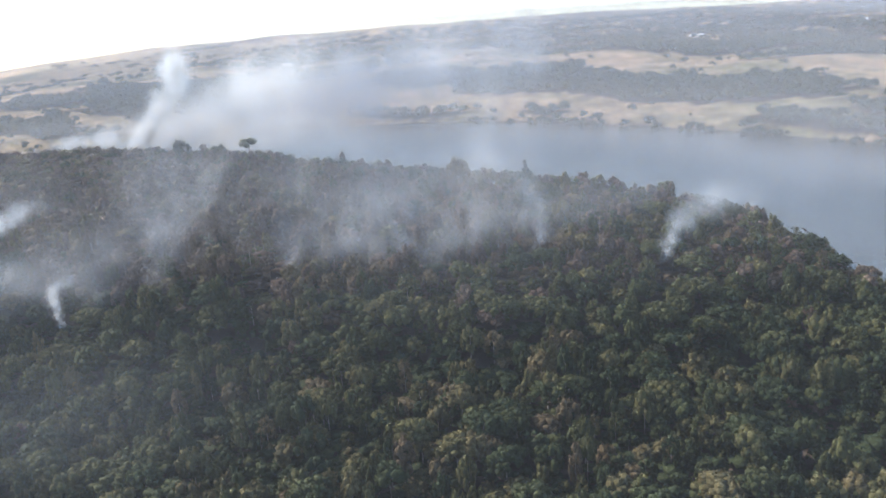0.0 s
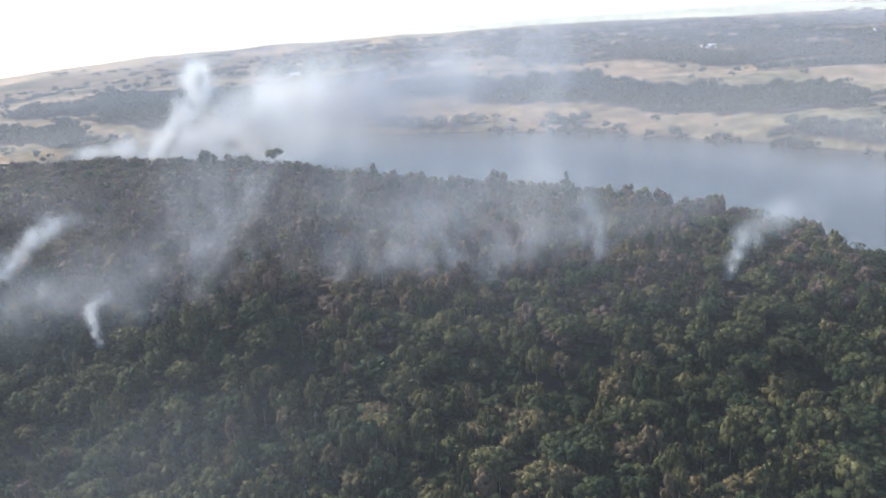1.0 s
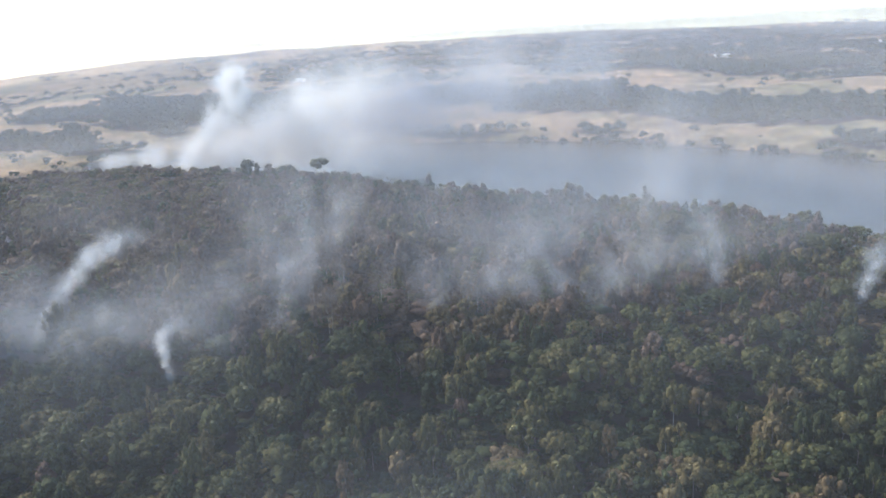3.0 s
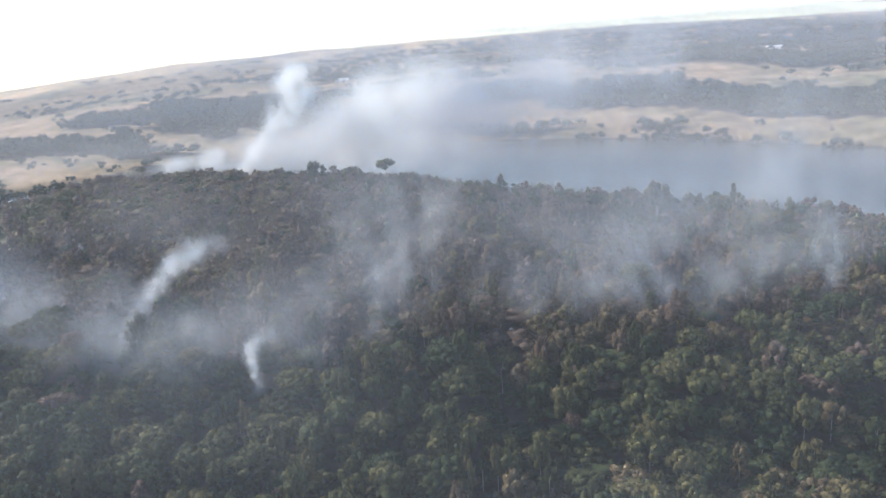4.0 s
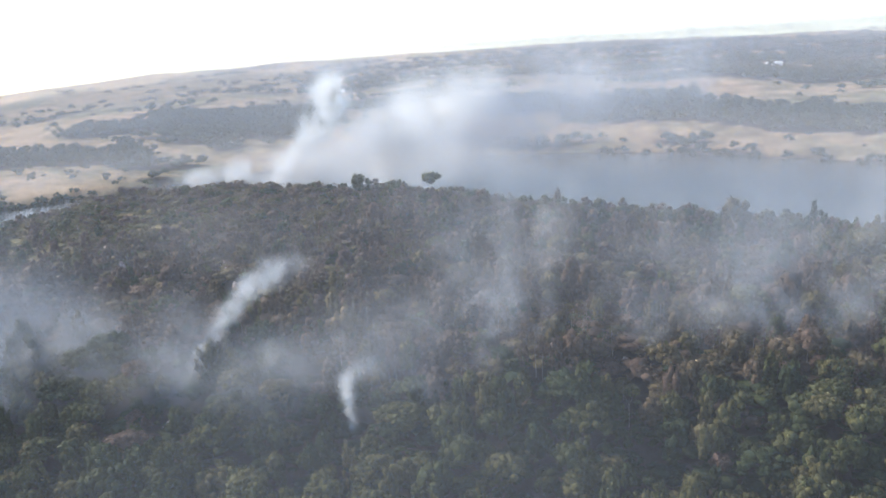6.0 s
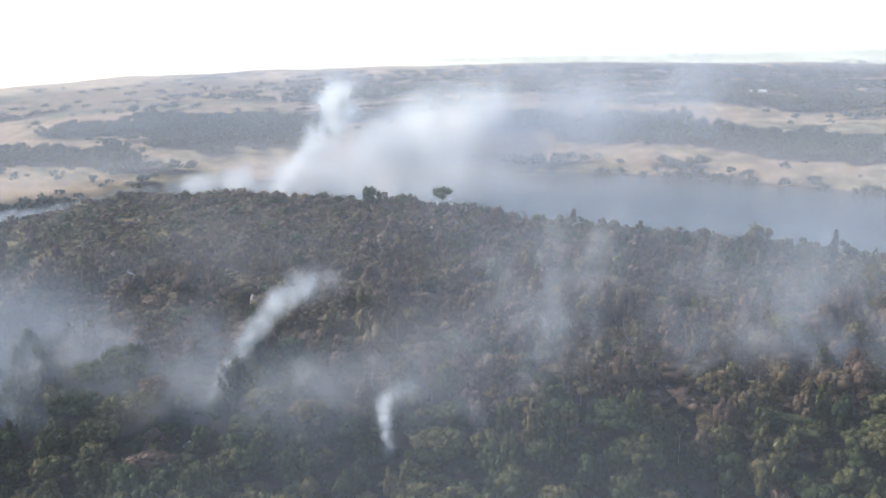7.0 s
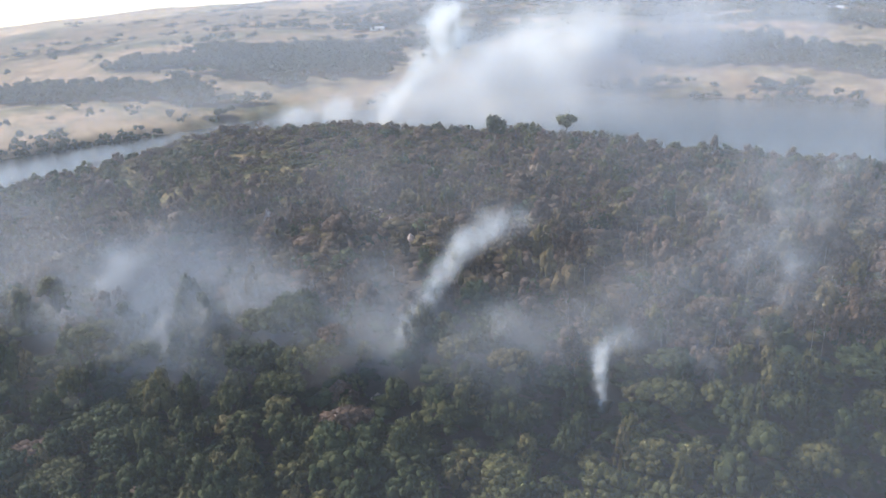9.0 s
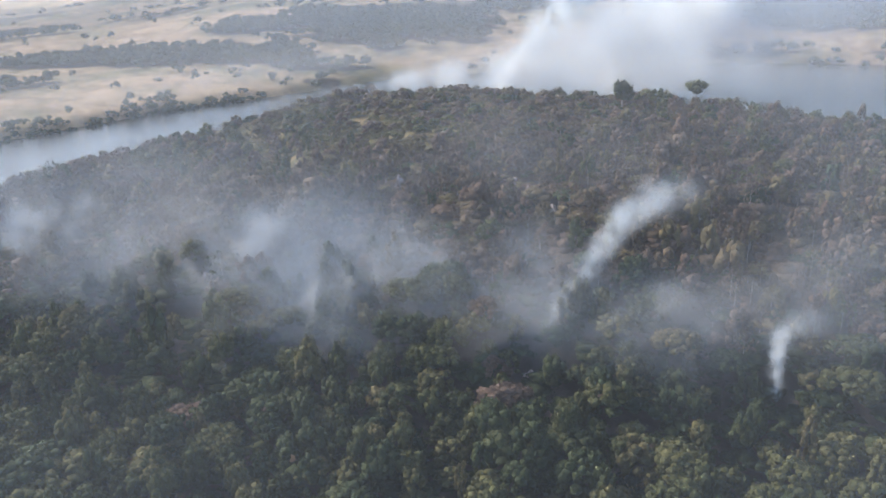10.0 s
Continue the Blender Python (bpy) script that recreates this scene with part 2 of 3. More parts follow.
def mesh_of(name, verts, faces, mat, attrs=(), uv=None):
    """A mesh from arrays: points, and faces of one size."""
    me = bpy.data.meshes.new(name)
    verts, faces = np.asarray(verts, np.float32), np.asarray(faces, np.int32)
    k = faces.shape[1]
    me.vertices.add(len(verts))
    me.vertices.foreach_set("co", verts.ravel())
    me.loops.add(faces.size)
    me.loops.foreach_set("vertex_index", faces.ravel())
    me.polygons.add(len(faces))
    me.polygons.foreach_set("loop_start", np.arange(0, faces.size, k, dtype=np.int32))
    me.polygons.foreach_set("loop_total", np.full(len(faces), k, np.int32))
    for key, values in attrs:
        me.attributes.new(key, "FLOAT", "POINT").data.foreach_set("value", np.asarray(values, np.float32).ravel())
    if uv is not None:
        me.uv_layers.new(name="UVMap").data.foreach_set("uv", np.asarray(uv, np.float32)[faces.ravel()].ravel())
    me.materials.append(mat)
    me.update(calc_edges=True)
    me.validate()
    return me


def grid_faces(nu, nv):
    i, j = np.meshgrid(np.arange(nu - 1), np.arange(nv - 1), indexing="ij")
    a = (i * nv + j).ravel()
    return np.stack([a, a + nv, a + nv + 1, a + 1], 1)


def stretched(lo, hi, a, b, fine, coarse):
    """Steps that are fine between a and b and grow outwards."""
    mid = np.arange(a, b + fine, fine)
    def out(n, start, end, sign):
        steps, v, s = [], start, fine
        while (end - v) * sign > 0:
            s = min(s * 1.12, coarse)
            v += s * sign
            steps.append(v)
        return steps
    return np.array(out(0, a, lo, -1)[::-1] + list(mid) + out(0, b, hi, 1))


gx, gy = stretched(-4700, 4700, -460, 330, 4.0, 160), stretched(-900, 4750, 130, 760, 4.0, 160)
X, Y = np.meshgrid(gx, gy, indexing="ij")
Z = height(X, Y)
under = np.where((Y < far_shore(X)) | (np.abs(X + 90) > 900) & (Y < 300), 1.0, wooded(X, Y))
ground = new("ground", mesh_of("ground", np.stack([X, Y, Z], -1).reshape(-1, 3), grid_faces(len(gx), len(gy)), M_GROUND, [("wooded", under), ("grass", clearing(X, Y))]))
for poly in ground.data.polygons:
    poly.use_smooth = True
tagged(ground, "wooded hill, dry tan pastures and rolling far banks", "ground", kind="structure")

wx, wy = np.arange(-760, 520, 8.0), np.arange(-100, 700, 8.0)
WX, WY = np.meshgrid(wx, wy, indexing="ij")
faces = grid_faces(len(wx), len(wy))
wet = in_water(WX, WY)
wet = wet | np.roll(wet, 1, 0) | np.roll(wet, -1, 0) | np.roll(wet, 1, 1) | np.roll(wet, -1, 1)
faces = faces[wet.ravel()[faces].all(1)]
water = new("water", mesh_of("water", np.stack([WX, WY, 0 * WX], -1).reshape(-1, 3), faces, M_WATER))
tagged(water, "calm grey-blue lake water bending round the hill", "lake", kind="structure")


# ---- trees ----
def icosphere(level):
    bm = bmesh.new()
    bmesh.ops.create_icosphere(bm, subdivisions=level, radius=1)
    v = np.array([q.co[:] for q in bm.verts])
    f = np.array([[q.index for q in face.verts] for face in bm.faces])
    bm.free()
    return v, f


BALL_V, BALL_F = icosphere(1)
# how a crown fills its unit box: breadth, height of its middle, half height, how far it closes underneath, flatness of its clumps
SHAPES = {"round": (0.44, 0.60, 0.34, -0.25, 0.80), "broad": (0.50, 0.74, 0.20, -0.05, 0.62), "tall": (0.36, 0.56, 0.40, -0.55, 0.75),
          "flat": (0.46, 0.84, 0.10, -0.1, 0.45), "cone": (0.30, 0.50, 0.46, -0.8, 0.8), "bare": (0.42, 0.66, 0.28, -0.4, 0.7)}


def crown(seed, clumps, tufts, size, shape="round"):
    """A crown: knobbly clumps of leaves set over an uneven dome, open underneath, with leaf tufts standing out of them. Unit height and breadth about 1."""
    rng = np.random.RandomState(seed)
    wide, mid, half, low, flat = SHAPES[shape]
    hub = np.array([0, 0, mid - 0.3 * half])
    ph, V, F, n = rng.uniform(0, 6.28, 4), [], [], 0
    for k in range(clumps):
        ct = 1 - (1 - low) * (k + rng.uniform(0.1, 0.9)) / clumps
        st, a = math.sqrt(max(0, 1 - ct * ct)), 2.39996 * k + rng.uniform(-0.5, 0.5)
        swell = 0.86 + 0.16 * math.sin(2 * a + ph[0]) + 0.10 * math.sin(3 * a + ph[1] + 2 * ct) + rng.uniform(-0.12, 0.08)
        if shape == "cone":
            st, swell = 0.75 * (1 - ct) / 1.8 + 0.05, 1.0
        c = np.array([wide * swell * st * math.cos(a), wide * swell * st * math.sin(a), mid + half * (ct if shape == "cone" else ct * (0.8 + 0.3 * swell) - 0.12 * rng.rand())])
        rad = wide * (2.1 if shape != "bare" else 1.1) / math.sqrt(clumps) * rng.uniform(0.62, 1.12)
        out = (c - hub) / np.linalg.norm(c - hub)
        squash = np.array([1, 1, flat])
        if shape != "bare":
            v = BALL_V * rng.uniform(0.62, 1.22, (len(BALL_V), 1))
            face = BALL_F[(v[BALL_F].mean(1) @ out) > -0.30]
            V.append(c + v * rad * 0.86 * squash)
            F.append(face + n)
            n += len(v)
        m = max(3, int(tufts / clumps))
        d = rng.normal(size=(m, 3)) + out * 0.9 + np.array([0, 0, 0.35])
        d /= np.linalg.norm(d, axis=1)[:, None]
        for w in d:
            at = c + w * rad * squash * rng.uniform(0.72, 1.12)
            nrm = w + rng.normal(size=3) * 0.55
            nrm /= np.linalg.norm(nrm)
            t = np.cross(nrm, rng.normal(size=3))
            t /= np.linalg.norm(t)
            b = np.cross(nrm, t)
            g = size * rng.uniform(0.55, 1.35)
            V.append(np.array([at - t * g * 0.9 - nrm * g * 0.35, at - b * g * rng.uniform(0.4, 0.9), at + t * g - nrm * g * 0.35, at + b * g * rng.uniform(0.4, 0.9) + nrm * g * 0.3]))
            F.append(np.array([[0, 1, 2], [0, 2, 3]]) + n)
            n += 4
    return np.concatenate(V), np.concatenate(F)


def trunk(seed, limbs=3, girth=0.022):
    """A tapered, slightly bent trunk with limbs, unit height."""
    rng = np.random.RandomState(seed)
    V, F, n = [], [], 0

    def tube(points, radii):
        nonlocal n
        ring = []
        for q, r in zip(points, radii):
            V.append(np.array([[q[0] + r * np.cos(t), q[1] + r * np.sin(t), q[2]] for t in np.arange(5) * 2 * np.pi / 5]))
        for k in range(len(points) - 1):
            for j in range(5):
                a, b = n + k * 5 + j, n + k * 5 + (j + 1) % 5
                ring += [[a, b, b + 5], [a, b + 5, a + 5]]
        F.append(np.array(ring))
        n += 5 * len(points)
    bend = rng.uniform(-0.05, 0.05, 2)
    stem = [np.array([bend[0] * h * h, bend[1] * h * h, h]) for h in (-0.15, 0.0, 0.3, 0.55, 0.8)]
    tube(stem, [girth * 1.7, girth * 1.3, girth, girth * 0.75, girth * 0.35])
    for k in range(limbs):
        a, h = rng.uniform(0, 2 * np.pi), rng.uniform(0.38, 0.68)
        o = np.array([bend[0] * h * h, bend[1] * h * h, h])
        tube([o, o + np.array([np.cos(a) * 0.14, np.sin(a) * 0.14, 0.10]), o + np.array([np.cos(a) * 0.27, np.sin(a) * 0.27, 0.24])], [girth * 0.55, girth * 0.4, girth * 0.15])
    return np.concatenate(V), np.concatenate(F)


NEAR = [crown(100 + k, 14 + k % 6, 150, 0.052, "tall" if k % 3 == 1 else "broad" if k % 6 == 3 else "round") for k in range(16)]
BROAD = [crown(150 + k, 40 + k % 9, 330, 0.036, "broad" if k % 3 else "round") for k in range(9)]
FAR = [crown(200 + k, 7 + k % 4, 48, 0.070, "tall" if k % 3 else "round") for k in range(12)]
THIN = [crown(300 + k, 11, 66, 0.056, "bare") for k in range(6)]
POLES = [trunk(400 + k, 3) for k in range(4)]

rng = np.random.RandomState(7)
step = 5.3
px, py = np.meshgrid(np.arange(-470, 172, step), np.arange(128, 590, step), indexing="ij")
px = (px + rng.uniform(-0.48, 0.48, px.shape) * step).ravel()
py = (py + rng.uniform(-0.48, 0.48, py.shape) * step).ravel()
pz = height(px, py)
# the hill's forest: all land in front of and on the hill that lies within the flight's sight
seen = (py > 128) & (py - 0.42 * np.abs(px + 90) > 20) & (py < back_shore(px) + 2) & ~((py > front_line(px) + 20) & (pz < -0.5)) & (px < np.where(py < 236, 172, 156))
hidden_back = (py > back_shore(px) - 55) & (px > -210) & (px < -20)
for rx, ry in ((-181.5, 264), (-266, 300), (-183, 346), (-178, 334), (-171, 319), (-216, 346), (-58, 260), (-118, 287), (-179, 285), (-177, 281), (-131, 252), (73, 250), (29, 259)):
    seen &= np.hypot(px - rx, (py - ry + 5) * 0.5) > 4.2
keep = seen & ~hidden_back & (rng.rand(len(px)) < np.where(clearing(px, py) > 0.4, 0.34, 0.97))
px, py, pz = px[keep], py[keep], pz[keep]
d = py - front_line(px)
burn = smooth(6, 26, d + 12 * waves(px, py, 50, 41)) * (1 - 0.28 * smooth(95, 160, d + 25 * waves(px, py, 60, 42)))
burn = burn * (0.45 + 0.55 * smooth(70, -60, px)) * (1 - 0.5 * clearing(px, py))
kind = rng.rand(len(px)) + 0.22 * waves(px, py, 38, 44)
big = kind > 0.90
size = np.where(big, rng.uniform(7.5, 11.5, len(px)), rng.uniform(3.6, 7.6, len(px)))
tall = np.where(big, rng.uniform(9.5, 14.0, len(px)), np.where(py < np.where(px > 30, 215, 300), np.maximum(4.5, rng.uniform(4.5, 13.0, len(px)) + 3.2 * waves(px, py, 24, 45)), rng.uniform(6.0, 12.5, len(px))))
shrink = np.where(py > 300, 0.80, 1.0)
size, tall = size * shrink, tall * shrink
tall = tall * np.where(px < -130, 1 - 0.3 * smooth(100, 150, d), 1) * np.where(px < -180, 1 - 0.5 * smooth(100, 25, back_shore(px) - py), 1)
emergent = (rng.rand(len(px)) < 0.05) & (d > 60) & (px > -175)
tall = np.where(emergent, tall * 1.4, tall) * (1 - 0.25 * smooth(330, 400, py)) * (1 - 0.2 * smooth(50, 90, px) * smooth(225, 245, py))
thin = rng.rand(len(px)) < 0.55 * burn
big &= ~thin
tint = np.clip(rng.beta(2.0, 2.2, len(px)) * 0.66 + 0.06 * waves(px, py, 45, 46), 0, 0.66)
scorched = rng.rand(len(px)) < 0.94 * burn
big &= ~(scorched & (rng.rand(len(px)) < 0.75))
size, tall = np.where(scorched, np.minimum(size, 7.0), size), np.where(scorched, np.minimum(tall, 13.0), tall)
tint = np.where(scorched, rng.uniform(0.62, 1.0, len(px)), tint)
tint = np.where(rng.rand(len(px)) < 0.012, 0.86, tint)

# trees in this stretch of the near slope are things of their own
single = (np.abs(px - 5) < 82) & (py > 150) & (py < 216)
idx = np.flatnonzero(single)
single[:] = False
single[idx[:290]] = True


def forest(name, pick, models, mat, label, with_poles=False, attr=True):
    """All the trees picked, joined: the crowns (or trunks) of a whole stretch of wood."""
    V, F, T, n = [], [], [], 0
    for k in np.flatnonzero(pick):
        v, f = models[rng.randint(len(models))]
        a = rng.uniform(0, 2 * np.pi)
        c, s = math.cos(a), math.sin(a)
        w = size[k] * (0.5 if with_poles else 1.0)
        q = np.stack([(v[:, 0] * c - v[:, 1] * s) * w + px[k], (v[:, 0] * s + v[:, 1] * c) * w + py[k], v[:, 2] * tall[k] + pz[k]], 1)
        V.append(q)
        F.append(f + n)
        T.append(np.full(len(v), tint[k]))
        n += len(v)
    ob = new(name, mesh_of(name, np.concatenate(V), np.concatenate(F), mat, [("tint", np.concatenate(T))]))
    return tagged(ob, label, "forest", kind="stuff")


nearby = (py < 275) & ~thin & ~single
forest("forest_canopy", big & (py < 330) & ~single, BROAD, M_FOREST, "broad olive-green crowns standing over the forest slope")
forest("forest_canopy", nearby & ~big, NEAR, M_FOREST, "dense green and olive forest canopy on the lower slope")
forest("forest_canopy", ~nearby & ~thin & ~single & ~(big & (py < 330)), FAR, M_FOREST, "scorched brown and green forest canopy on the hill")
forest("scorched_trees", thin & ~single, THIN, M_FOREST, "thin scorched trees with few brown leaves")
forest("forest_trunks", thin | (burn > 0.4) & (rng.rand(len(px)) < 0.3), POLES, M_BARK, "pale bare trunks standing in the burnt wood", True)


def tree(crown_model, trunk_model, x, y, z, wide, high, turn, label, group="", leaf=M_LEAF, girth=0.8):
    """One tree: its trunk and its crown."""
    root = new("tree")
    for name, (v, f), mat, thick in (("trunk", trunk_model, M_BARK, girth), ("crown", crown_model, leaf, 1.0)):
        ob = new(name, mesh_of(name, v * np.array([thick, thick, 1.0]), f, mat))
        ob.parent = root
    root.matrix_basis = pose(x, y, z, 0, 0, turn) @ Matrix.Diagonal((wide, wide, high, 1))
    return tagged(root, label, "tree", group)


patterns = [tree(m, POLES[k % 4], 0, 0, 0, 1, 1, 0, "leafy broad-crowned forest tree on the lower slope", "forest trees on the slope") for k, m in enumerate(NEAR + BROAD)]
used = set()
for k in np.flatnonzero(single):
    j = len(NEAR) + rng.randint(len(BROAD)) if big[k] else rng.randint(len(NEAR))
    m = pose(px[k], py[k], pz[k], 0, 0, rng.uniform(0, 360)) @ Matrix.Diagonal((size[k], size[k], tall[k], 1))
    if j not in used:
        used.add(j)
        patterns[j].matrix_basis = m
    else:
        ob = copy_thing(patterns[j], pose(0, 0, 0))
        ob.matrix_basis = m

# undergrowth that closes the gaps under the crowns
hold = px, py, pz, size, tall, tint
ux, uy = np.meshgrid(np.arange(-420, 160, 6.6), np.arange(132, 470, 6.6), indexing="ij")
ux, uy = (ux + rng.uniform(-3, 3, ux.shape)).ravel(), (uy + rng.uniform(-3, 3, uy.shape)).ravel()
ok = (uy - 0.42 * np.abs(ux + 90) > 20) & ~((uy > front_line(ux) + 20) & (height(ux, uy) < 0)) & ((uy < 345) | (np.abs(ux + 190) < 170) & (clearing(ux, uy) < 0.5))
gx2, gy2 = np.meshgrid(np.arange(-350, -170, 3.6), np.arange(350, 460, 3.6), indexing="ij")
gx2, gy2 = (gx2 + rng.uniform(-1.8, 1.8, gx2.shape)).ravel(), (gy2 + rng.uniform(-1.8, 1.8, gy2.shape)).ravel()
open_ground = (clearing(gx2, gy2) > 0.3) & (rng.rand(len(gx2)) < 0.55)
px, py = np.concatenate([ux[ok], gx2[open_ground]]), np.concatenate([uy[ok], gy2[open_ground]])
pz, size, tall, tint = height(px, py) - 0.4, rng.uniform(6, 9, len(px)), rng.uniform(2.5, 5.5, len(px)), rng.uniform(0, 0.25, len(px))
tint = np.where(rng.rand(len(px)) < 0.85 * smooth(6, 26, py - front_line(px)), rng.uniform(0.6, 0.95, len(px)), tint)
grassy = np.arange(len(px)) >= ok.sum()
low = (py > 330) & ~grassy
size, tall = np.where(low, size * 0.7, size), np.where(low, tall * 0.75, tall)
size, tall = np.where(grassy, size * 0.6, size), np.where(grassy, tall * 0.5, tall)
tint = np.where(grassy, rng.uniform(0.5, 0.72, len(px)), tint)
SHRUB = [crown(700 + k, 6, 26, 0.09, "round") for k in range(6)]
forest("undergrowth", np.ones(len(px), bool), SHRUB, M_FOREST, "low leafy undergrowth between the forest trees")
px, py, pz, size, tall, tint = hold

# trees that stand out on the ridge
def stand(x, y):
    return float(height(x, y))


UMB = crown(501, 9, 110, 0.055, "flat")
CONE = crown(502, 16, 150, 0.05, "cone")
for x, y, top, wide, model, label in ((-101.7, 433.1, 33.4, 8.0, UMB, "tall flat-topped umbrella tree on the ridge"),
                                      (-133.9, 419.8, 37.0, 9.0, NEAR[0], "tall spreading tree above the ridge line"),
                                      (-176.4, 436.3, 34.0, 9.0, NEAR[4], "tall open tree above the ridge line"),
                                      (39.6, 354.3, 28.0, 6.5, CONE, "dark pointed conifer on the ridge"),
                                      (9.2, 353.2, 30.5, 10.0, NEAR[2], "broad dark tree on the ridge"),
                                      (96.4, 329.5, 19.5, 9.0, NEAR[5], "broad tree on the shoulder of the hill")):
    z = stand(x, y)
    tree(model, POLES[0], x, y, z, wide, top - z, 40, label, girth=1.9)

# woods on the far banks
rng = np.random.RandomState(11)
fx, fy, fw = [], [], []
for lo, hi, stp in ((380, 760, 4.6), (380, 900, 6.8), (900, 1300, 15.0), (1300, 1900, 27.0)):
    a, b = np.meshgrid(np.arange(-1100, 1000, stp), np.arange(lo, hi, stp), indexing="ij")
    a, b = a + rng.uniform(-0.5, 0.5, a.shape) * stp, b + rng.uniform(-0.5, 0.5, b.shape) * stp
    ok = (np.abs(a + 90) < 0.75 * b + 60) & (b > far_shore(a) + 3)
    lone = 0.015 + 0.10 * (waves(a, b, 90, 61) > 0.75) + 0.16 * smooth(90, 40, np.hypot(a + 345, (b - 650) * 2)) + 0.06 * smooth(120, 40, b - far_shore(a)) * (a < -230)
    scrub = (b - far_shore(a) < 15 + 11 * waves(a, b, 70, 62)) & (a < -320)
    thick = (stp < 5) | (wooded(a, b) > 0.5)
    ok &= scrub if stp < 5 else thick | (rng.rand(*a.shape) < lone)
    fx.append(a[ok])
    fy.append(b[ok])
    fw.append((thick & (stp > 5))[ok])
px, py, thick = np.concatenate(fx), np.concatenate(fy), np.concatenate(fw)
pz = height(px, py)
size = np.where(thick, rng.uniform(5.5, 9.5, len(px)), rng.uniform(3.0, 6.5, len(px))) * (1 + smooth(800, 1600, py))
tall = np.where(thick, rng.uniform(4.5, 7.5, len(px)), size * rng.uniform(0.7, 1.0, len(px)))
tint = rng.beta(2, 3, len(px)) * 0.30
BLOB = [crown(600 + k, 4, 12, 0.12, "round") for k in range(8)]
forest("far_woods", np.ones(len(px), bool), BLOB, M_FAR_LEAF, "dark green woods between the dry pastures of the far bank")


# ---- bare rock and earth among the trees ----
def outcrop(x, y, wide, high, seed, label):
    """A pale rock outcrop: a broken, weathered knob half sunk in the ground."""
    bm = bmesh.new()
    bmesh.ops.create_icosphere(bm, subdivisions=3, radius=1)
    for v in bm.verts:
        q = v.co.copy()
        f = 1 + 0.38 * noise.noise(q * 1.4 + Vector((seed, 0, 0))) + 0.2 * noise.noise(q * 3.7 + Vector((0, seed, 0)))
        v.co = Vector((round(q.x * f * 5) / 5 * 0.4 + q.x * f * 0.6, q.y * f, q.z * f))
        v.co = Vector((v.co.x * wide * 0.5, v.co.y * wide * 0.4, v.co.z * high))
    me = bpy.data.meshes.new("rock_outcrop")
    bm.to_mesh(me)
    bm.free()
    me.materials.append(M_ROCK)
    ob = new("rock_outcrop", me)
    ob.location = (x, y, float(height(x, y)) - 0.4)
    return tagged(ob, label, "rock", "rocks on the hill")


for k, (x, y, wide, high) in enumerate(((-181.5, 266, 3.2, 3.0), (-180, 263, 2.2, 1.9), (-183, 261, 1.6, 1.3), (-266, 303, 3.0, 2.2), (-263, 302, 1.8, 1.5), (-183, 346, 3.6, 3.4), (-180, 345, 2.0, 3.0), (-177, 334, 2.0, 3.2),
                                        (-171, 319, 2.4, 3.4), (-216, 346, 3.0, 3.4), (-252, 294, 1.8, 1.6), (-255, 291, 1.4, 1.2), (-58, 262, 2.2, 2.0), (-118, 289, 2.6, 3.4), (-263, 286, 1.5, 1.3))):
    outcrop(x, y, wide, high, 3 + 7 * k, "pale bare rock showing between scorched trees")


# ---- farm buildings on the far bank ----
M_WALL, nt, p = material("whitewashed_wall")
nt.links.new(ramp(nt, noise_tex(nt, 0.5, 5), [(0.3, (0.55, 0.53, 0.49)), (0.7, (0.78, 0.76, 0.72))]), p.inputs["Base Color"])
p.inputs["Roughness"].default_value = 0.85
M_ROOF, nt, p = material("sheet_roof")
nt.links.new(ramp(nt, noise_tex(nt, 0.3, 5), [(0.3, (0.50, 0.50, 0.50)), (0.7, (0.74, 0.74, 0.73))]), p.inputs["Base Color"])
p.inputs["Roughness"].default_value = 0.5


def part(name, bm, mat, parent, label=""):
    me = bpy.data.meshes.new(name)
    bm.to_mesh(me)
    bm.free()
    me.materials.append(mat)
    ob = new(name, me)
    ob.parent = parent
    return tagged(ob, label)


